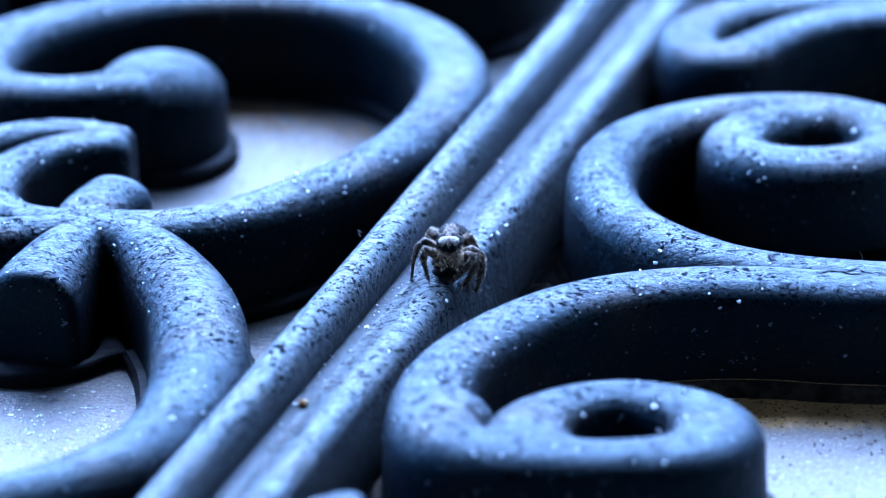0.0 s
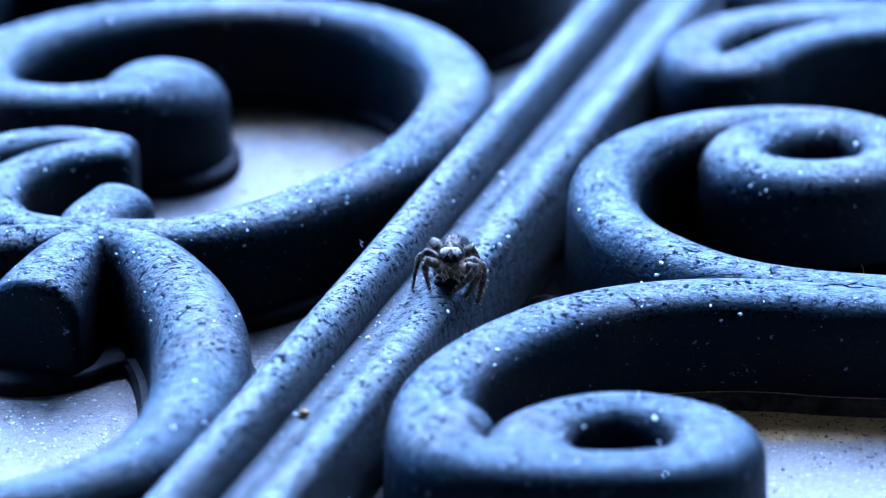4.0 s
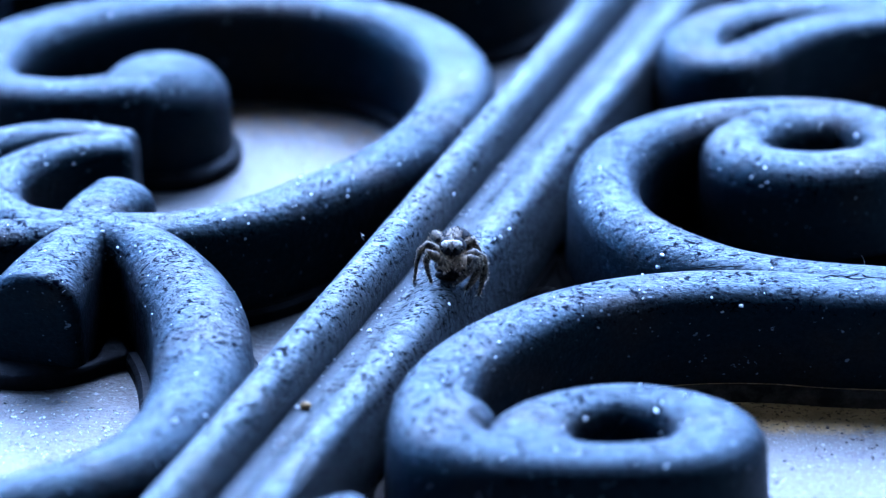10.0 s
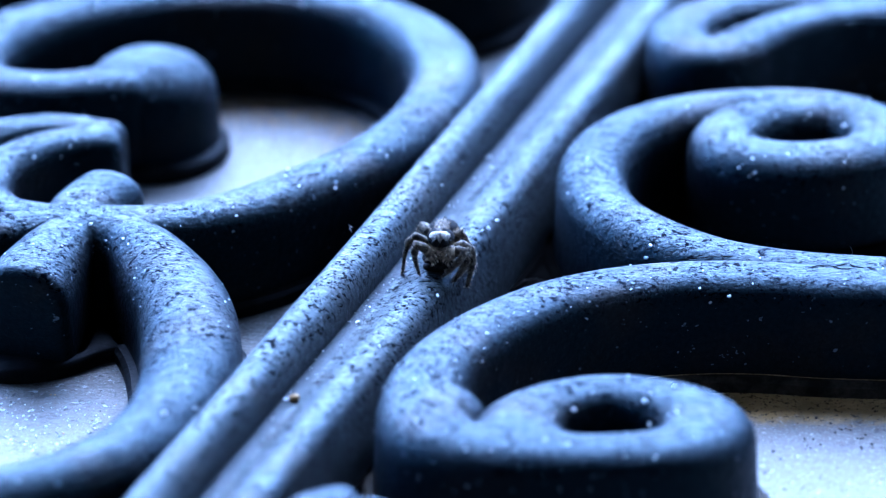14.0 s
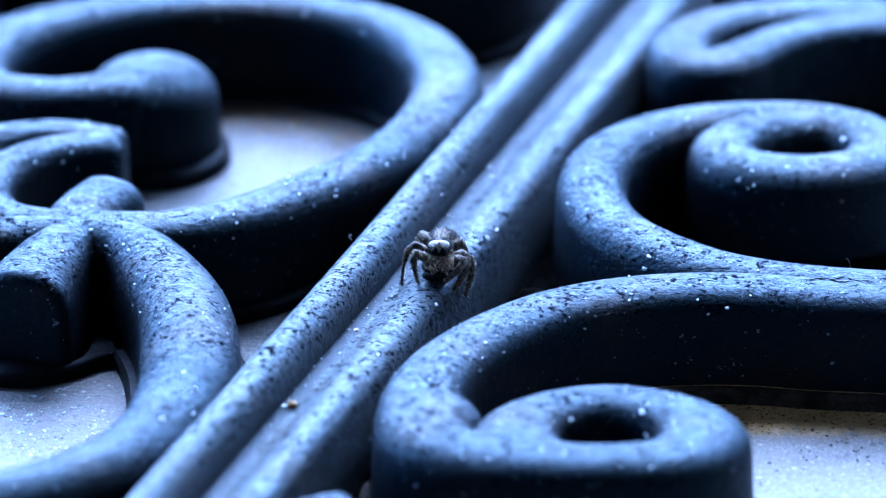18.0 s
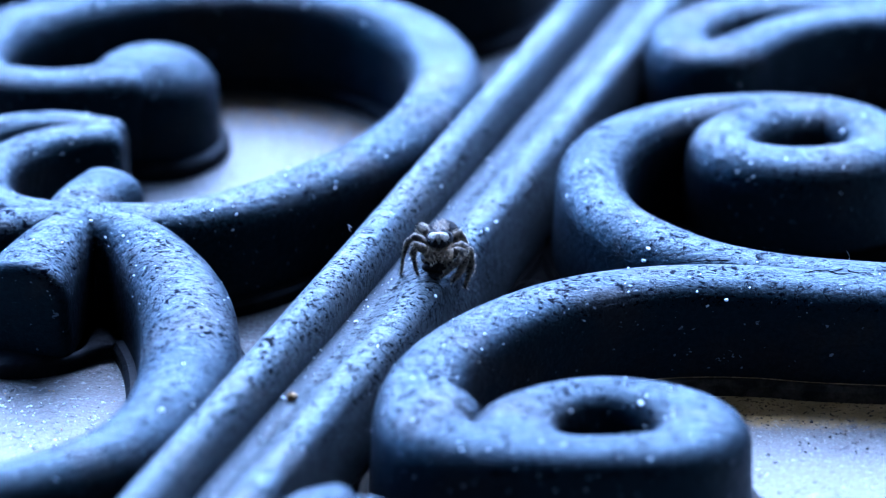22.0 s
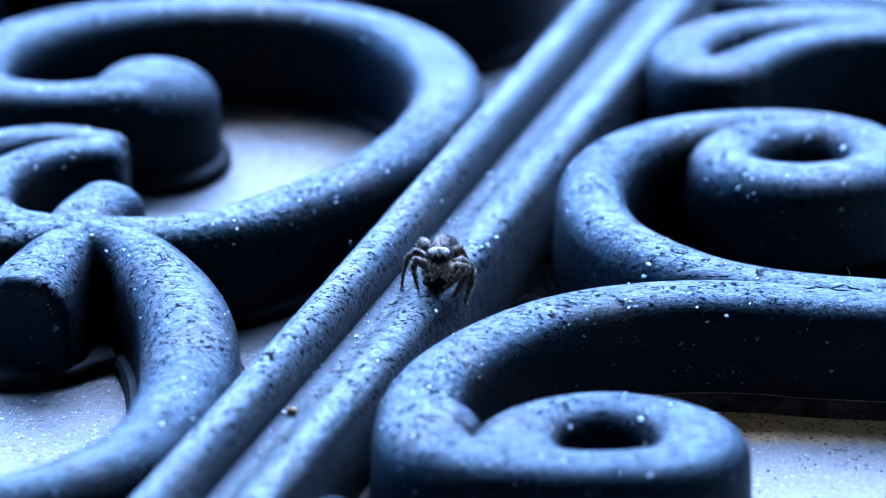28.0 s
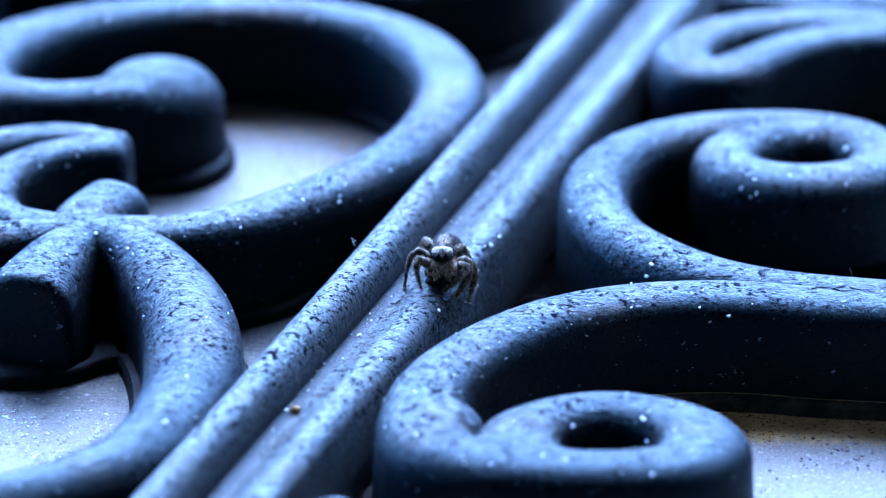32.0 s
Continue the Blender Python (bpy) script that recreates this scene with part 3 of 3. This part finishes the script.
def spider():
    rng = random.Random(5)
    body = thing("jumping_spider", "small grey-brown hairy jumping spider with a white brow", "spider")

    def add(name, vf, mat, label="", smooth=True, under=None):
        return part(name, mesh(name, vf[0], vf[1], mat, smooth), under or body, label)

    def furred(name, vf, mat, fur, count, length, label="", lean=(0, 0, 0.2)):
        ob = add(name, vf, mat, label)
        add("hair", hairs(vf[0], count, length, lean, rng), fur, "", False, ob)
        return ob

    head = furred("carapace", blob(mm(3.2, -3.45, 18.7), mm(2.0, 2.2, 1.65), (-8, 0, -6), 14, 20, 0.06), DARKFUR, FUR, 200, 0.0004, "dark hairy carapace")
    furred("abdomen", blob(mm(3.7, 0.2, 17.75), mm(2.35, 2.7, 2.05), (4, 0, -10), 14, 20, 0.08), DARKFUR, FUR, 220, 0.0005, "dark furry abdomen")
    furred("stripe", blob(mm(3.4, -0.9, 19.15), mm(1.1, 2.0, 0.72), (14, 0, -8), 12, 16, 0.3), FUR, GREYFUR, 260, 0.0003, "mottled pale band of hair on the back")
    # the brow: a curved shield of white hair with a ragged lower edge
    v, f, nu, nv = [], [], 28, 6
    for back in (0, 1):
        for i in range(nu + 1):
            u = 2 * i / nu - 1
            rag = 0.25 * math.cos(u * 3 * math.pi) + 0.12 * noise.noise(Vector((u * 9, 3, 0))) + 0.22 * max(0, 1 - abs(u) * 5)
            for j in range(nv + 1):
                k = j / nv
                wide = 1.36 + 0.80 * k - 1.10 * k * k
                lump = 0.07 * noise.noise(Vector((u * 6, k * 4, 0)))
                v.append(mm(3.09 + wide * u, -5.72 + 0.45 * u * u + 0.75 * k * k + 0.45 * back - lump, 19.62 - rag * (1 - k) + 0.82 * k - 0.32 * u * u * k + lump))
    m = (nu + 1) * (nv + 1)
    for i in range(nu):
        for j in range(nv):
            a, b = i * (nv + 1) + j, (i + 1) * (nv + 1) + j
            f += [(a, b, b + 1, a + 1), (m + a, m + a + 1, m + b + 1, m + b)]
        for j in (0, nv):
            a, b = i * (nv + 1) + j, (i + 1) * (nv + 1) + j
            f.append((a, b, m + b, m + a) if j else (b, a, m + a, m + b))
    brow = add("brow", (v, f), PALEFUR, "white hairy brow")
    add("hair", hairs(v[:m], 260, 0.00016, (0, -0.5, 0.2), rng), PALEFUR, "", False, brow)
    furred("crest", blob(mm(3.25, -3.3, 20.12), mm(0.6, 1.5, 0.36), (-4, 0, -8), 10, 14, 0.3), FUR, GREYFUR, 160, 0.0003, "greyish band of hair on the head")
    for x in (2.05, 4.4):
        add("eye", blob(mm(x, -4.0, 19.8), mm(0.38, 0.45, 0.36), (0, 0, 0), 10, 14), DARKFUR, "black eye on the side of the head", True, head)
    for sgn in (-1, 1):
        furred("cheek", blob(mm(3.12 + 1.45 * sgn, -4.9, 17.9), mm(0.75, 0.65, 0.75), (0, 0, 0), 8, 12, 0.2), GREYFUR, LEGHAIR, 200, 0.0006, "tufted grey cheek", (0.3 * sgn, -0.3, -0.2))
    add("face", blob(mm(3.1, -4.85, 18.9), mm(1.55, 0.62, 0.62), (0, 0, 0), 10, 16, 0.05), DARKFUR, "black band round the eyes", True, head)
    add("sternum", blob(mm(2.75, -5.6, 15.5), mm(2.1, 1.1, 0.75), (0, 0, 0), 10, 16, 0.1), DARKFUR, "black breastplate close to the rail")
    add("underside", blob(mm(3.05, -4.2, 16.25), mm(2.4, 2.3, 1.4), (0, 0, 0), 10, 14, 0.1), DARKFUR, "dark underside")
    for x, r in ((2.48, 0.60), (3.72, 0.60), (1.8, 0.30), (4.4, 0.30)):
        y = -5.3 if r > 0.4 else -4.85
        add("eye", blob(mm(x, y, 19.0), mm(r, r, r), (0, 0, 0), 12, 16), LENS, "glossy black eye", True, head)
    furred("lip", blob(mm(3.1, -5.35, 18.15), mm(1.25, 0.4, 0.28), (0, 0, 0), 8, 16, 0.2), FUR, GREYFUR, 160, 0.0004, "brown hairy rim under the eyes", (0, -0.4, -0.2))
    for sgn in (-1, 1):
        furred("jaw", blob(mm(3.12 + 0.5 * sgn, -5.75, 17.3), mm(0.66, 0.55, 0.85), (8, 8 * sgn, 0), 10, 12, 0.1), GREYFUR, LEGHAIR, 360, 0.0006, "grey-brown hairy jaw", (0, -0.2, -0.3))
        v, f = tube([mm(3.12 + 1.35 * sgn, -4.9, 18.1), mm(3.12 + 1.6 * sgn, -5.6, 18.0), mm(3.12 + 1.35 * sgn, -6.1, 17.3), mm(3.12 + 0.85 * sgn, -6.25, 16.7)], mm(0.5, 0.74, 0.76, 0.46), 8)
        furred("palp", (v, f), GREYFUR, LEGHAIR, 640, 0.0006, "short hairy feeler", (0, -0.3, -0.2))
    rows = [
        [(1.75, -4.6, 18.0), (0.78, -4.4, 18.95), (-0.25, -4.6, 19.75), (-1.35, -4.6, 18.9), (-1.91, -4.2, 16.4), (-2.2, -3.0, 13.1)],
        [(1.9, -5.2, 17.6), (0.71, -5.8, 18.6), (-0.32, -6.2, 19.3), (-0.63, -6.4, 18.2), (-0.24, -6.2, 16.2), (0.2, -6.1, 14.5)],
        [(1.9, -3.2, 17.9), (1.4, -2.6, 19.2), (0.75, -2.0, 19.95), (0.3, -1.0, 18.5), (-0.08, 0.0, 16.8), (-0.3, 1.2, 13.2)],
        [(2.3, -2.0, 17.7), (1.5, -0.3, 18.2), (1.0, 1.0, 18.3), (0.8, 2.2, 17.0), (0.8, 3.2, 13.3)],
        [(4.6, -5.0, 17.4), (5.78, -5.6, 17.8), (6.65, -6.2, 18.1), (5.86, -6.8, 17.0), (4.51, -7.2, 15.8), (3.4, -7.2, 14.65)],
        [(4.9, -4.6, 17.8), (6.19, -4.6, 18.2), (7.38, -4.4, 17.4), (7.71, -4.6, 15.9), (7.31, -5.0, 13.9), (6.8, -5.4, 12.1)],
        [(4.9, -4.2, 17.1), (6.03, -4.6, 17.3), (6.9, -5.0, 16.8), (6.5, -5.8, 15.6), (5.71, -6.6, 14.6), (4.9, -7.0, 13.8)],
        [(4.7, -2.4, 17.6), (5.35, -2.2, 18.5), (5.95, -1.8, 18.9), (6.7, -1.6, 17.5), (7.4, -2.0, 16.0), (8.0, -2.4, 13.4)]]
    for pts in rows:
        n = len(pts)
        fat = (1.45 if pts[0][0] > 3 else 1.15) if pts[0][1] < -3.5 else 1.45
        rad = [fat * a for a in ([0.48, 0.60, 0.52, 0.38, 0.24, 0.15][:n - 1] + [0.12])]
        v, f = tube([mm(*p) for p in pts], mm(*rad), 10)
        leg = add("leg", (v, f), LEGSKIN, "banded hairy leg")
        for mat, count, long in ((LEGHAIR, 110, 0.0009), (DARKFUR, 70, 0.0009)):
            hv, hf = [], []
            for a, b, w in zip(pts, pts[1:], rad):
                for _ in range(count):
                    q = Vector(mm(*a)).lerp(Vector(mm(*b)), rng.random())
                    d = (Vector(b) - Vector(a)).orthogonal().normalized()
                    d.rotate(Euler([rng.uniform(-3, 3) for _ in range(3)]))
                    fuzz(q, d, w / 1000 + long * rng.uniform(0.05, 0.5), hv, hf, 0.00006)
            add("hair", (hv, hf), mat, "", False, leg)
        # dark joints
        for k in (1, 3):
            add("joint", blob(mm(*pts[k]), mm(0.52 - 0.04 * k, 0.52 - 0.04 * k, 0.52 - 0.04 * k), (0, 0, 0), 8, 10, 0.1), DARKFUR, "dark leg joint", True, leg)


spider()


# ---- grit and small litter ----
def chip(at, r, rng, verts, faces):
    """A flat uneven flake."""
    b = len(verts)
    n = 6
    m = pose(*at, rng.uniform(-25, 25), rng.uniform(-25, 25), rng.uniform(0, 360))
    for z in (-0.3, 0.3):
        for k in range(n):
            a = 2 * math.pi * k / n
            q = r * rng.uniform(0.65, 1.15)
            verts.append(tuple(m @ Vector((q * math.cos(a), q * math.sin(a) * 0.75, z * r))))
    faces.append(tuple(range(b + n, b + 2 * n)))
    for k in range(n):
        faces.append((b + k, b + (k + 1) % n, b + n + (k + 1) % n, b + n + k))


BIG_FLAKES = [(-55.76, 5.15, 17.65, 0.24), (-46.44, 5.06, 17.5, 0.3), (-29.37, 8.31, 17.68, 0.24), (-25.84, 8.48, 16.88, 0.24), (-26.31, 7.13, 15.11, 0.24), (-19.18, 13.65, 17.26, 0.24), (-17.04, 16.46, 17.63, 0.24),
              (-4.46, 27.84, 17.06, 0.24), (42.61, 28.42, 15.69, 0.24), (49.08, 25.23, 17.27, 0.24), (47.01, 24.65, 16.08, 0.24), (48.44, 23.38, 15.31, 0.24)]
BIG_FLAKES += [(63.6, 38.32, 16.39, 0.5), (6.58, 28.17, 15.88, 0.24), (3.54, 20.11, 15.86, 0.24), (11.46, 11.72, 14.2, 0.34), (10.2, 8.75, 14.3, 0.34), (10.04, 9.01, 14.42, 0.24), (9.29, 7.8, 14.55, 0.2),
               (32.15, -2.97, 15.25, 0.5), (32.71, -2.21, 16.75, 0.36), (8.33, -35.38, 15.9, 0.4), (11.76, -30.29, 16.1, 0.24), (23.02, -21.24, 15.05, 0.24), (38.86, -16.07, 16.95, 0.24)]
BIG_FLAKES += [(40.26, -16.96, 15.16, 0.33), (42.9, -16.69, 16.0, 0.45), (20.29, -50.87, 16.8, 0.34), (29.61, -49.85, 17.4, 0.38), (30.14, -52.14, 15.2, 0.38), (5.93, -62.63, 17.4, 0.35), (-33.56, -52.46, 17.75, 0.5),
               (-29.6, -48.81, 16.55, 0.4), (-5.33, -28.51, 14.85, 0.24), (-17.8, -40.3, 13.15, 0.4), (-8.4, -18.0, 13.2, 0.45), (2.66, -11.89, 14.1, 0.28), (21.73, 16.09, 16.3, 0.24)]


def grit():
    rng = random.Random(11)
    v, f = [], []
    for _ in range(800):
        x, y, z = rng.choice(CROWN)
        if y < 0.1 and abs(x) < 0.08:
            chip((x, y, z + 0.00005), rng.choice((0.00007, 0.00008, 0.00009, 0.00012, 0.00016, 0.00022)), rng, v, f)
    axis3, right = Vector((RAIL.x, RAIL.y, 0)), Vector((RAIL.y, -RAIL.x, 0))
    for _ in range(90):
        q = Vector((*RAIL_O, H - 0.00475)) + axis3 * rng.uniform(-0.08, 0.1) + right * rng.uniform(-0.0008, 0.0014)
        chip(q, rng.choice((0.00008, 0.00012, 0.0002)), rng, v, f)
    # the larger flakes, each where it lies: x, y, z and size in mm
    for x, y, z, r in BIG_FLAKES:
        chip(mm(x, y, z), r / 1000, rng, v, f)
    tagged(new("dust_flakes", mesh("dust_flakes", v, f, FLECK, False)), "pale dust flakes scattered over the painted iron", "dust", "", "stuff")


grit()


def litter():
    v, f = blob(mm(-16.7, -40.6, 13.55), mm(0.75, 0.55, 0.42), (0, 0, 20), 8, 10, 0.5)
    tagged(new("grit_crumb", mesh("grit_crumb", v, f, CRUMB)), "small brown crumb of grit lying in the rail channel", "crumb")
    pts = [mm(-9.3, 2.2, 17.2), mm(-9.6, 2.3, 17.6), mm(-9.6, 2.2, 18.0), mm(-9.2, 2.2, 17.9), mm(-9.8, 2.1, 18.4)]
    v, f = tube(pts, mm(0.06, 0.06, 0.05, 0.05, 0.03), 5)
    tagged(new("fibre", mesh("fibre", v, f, FIBRE)), "fine grey fibre stuck to the rail bead", "fibre")
    pts = [mm(60.6, -6.6, 16.9), mm(60.8, -6.6, 17.5), mm(60.6, -6.5, 18.1), mm(60.3, -6.6, 18.6)]
    v, f = tube(pts, mm(0.035, 0.03, 0.03, 0.015), 5)
    tagged(new("fibre", mesh("fibre", v, f, FIBRE)), "fine pale fibre standing on the scroll crest", "fibre")
    for pts in ([mm(13.6, 9.0, 4.7), mm(15.4, 10.2, 5.3), mm(17.2, 10.0, 5.6), mm(19.6, 8.4, 5.2)], [mm(14.6, 6.6, 4.7), mm(16.6, 8.2, 5.4), mm(18.0, 10.8, 5.0)]):
        v, f = tube(pts, mm(*([0.08, 0.11, 0.09, 0.04][:len(pts)])), 6)
        tagged(new("rootlet", mesh("rootlet", v, f, DUSTY)), "dry brown rootlet caught between rail and scroll", "rootlet", "rootlets")


litter()


def sand():
    """Brown sand drifted against the foot of the castings, and grains that imitate dimmer light."""
    rng = random.Random(21)
    v, f = [], []
    for _ in range(420):
        x = rng.uniform(32, 84)
        y = -19.8 - 2.6 * abs(rng.gauss(0, 1))
        chip(mm(x, y, BASE * 1000 + 0.04), rng.uniform(0.00008, 0.0002), rng, v, f)
    # extra grains inside the large scroll darken stone that gets less light
    for _ in range(2600):
        a = rng.uniform(-1.4, 2.6)
        r = 1 - 0.17 * abs(rng.gauss(0, 1))
        chip((-0.027 + 0.026 * r * math.cos(a), 0.050 + 0.031 * r * math.sin(a), BASE + 0.00006), rng.uniform(0.00009, 0.00028), rng, v, f)
    for _ in range(60):
        chip((rng.uniform(-70, -36) / 1000, rng.uniform(-55, -16) / 1000, BASE + 0.00006), rng.uniform(0.00008, 0.00022), rng, v, f)
    tagged(new("sand_and_dimming", mesh("sand_and_dimming", v, f, CRUMB, False)), "brown sand drifted against the castings, thickened inside the scroll to imitate dimmer light", "sand", "", "stuff")


sand()


def mica():
    """Bright flakes of mica in the worn stone, and dark specks on it."""
    rng = random.Random(31)
    v, f = [], []
    for _ in range(900):
        x, y = rng.uniform(-78, -34), rng.uniform(-66, -20)
        if noise.noise(Vector((x * 0.12, y * 0.12, 2))) > -0.25:
            chip(mm(x, y, BASE * 1000 + 0.05), rng.choice((0.0001, 0.00014, 0.0002, 0.0003)), rng, v, f)
    tagged(new("mica_flakes", mesh("mica_flakes", v, f, FLECK, False)), "bright mica flakes in the pale stone", "mica", "", "stuff")
    v, f = [], []
    for _ in range(60):
        chip(mm(rng.uniform(34, 66), -19.5 - rng.random() * 8.5, BASE * 1000 + 0.02), rng.choice((0.00008, 0.0001, 0.00014, 0.0002)), rng, v, f)
    for _ in range(14):
        x, y = rng.uniform(36, 66), rng.uniform(-48, -27)
        for _ in range(rng.randint(1, 6)):
            chip(mm(x + rng.uniform(-0.9, 0.9), y + rng.uniform(-0.5, 0.5), BASE * 1000 + 0.01), rng.choice((0.0001, 0.00016, 0.00024)), rng, v, f)
    for _ in range(90):
        chip(mm(rng.uniform(-72, -36), rng.uniform(-62, -14), BASE * 1000 + 0.01), rng.choice((0.00008, 0.00012, 0.00018)), rng, v, f)
    for _ in range(50):
        chip(mm(rng.uniform(38, 66), rng.uniform(-52, -26), BASE * 1000 + 0.01), rng.choice((0.0001, 0.00013, 0.00016, 0.0003)), rng, v, f)
    tagged(new("dark_specks", mesh("dark_specks", v, f, CHIP, False)), "dark specks of dirt scattered on the stone", "dirt", "", "stuff")


mica()
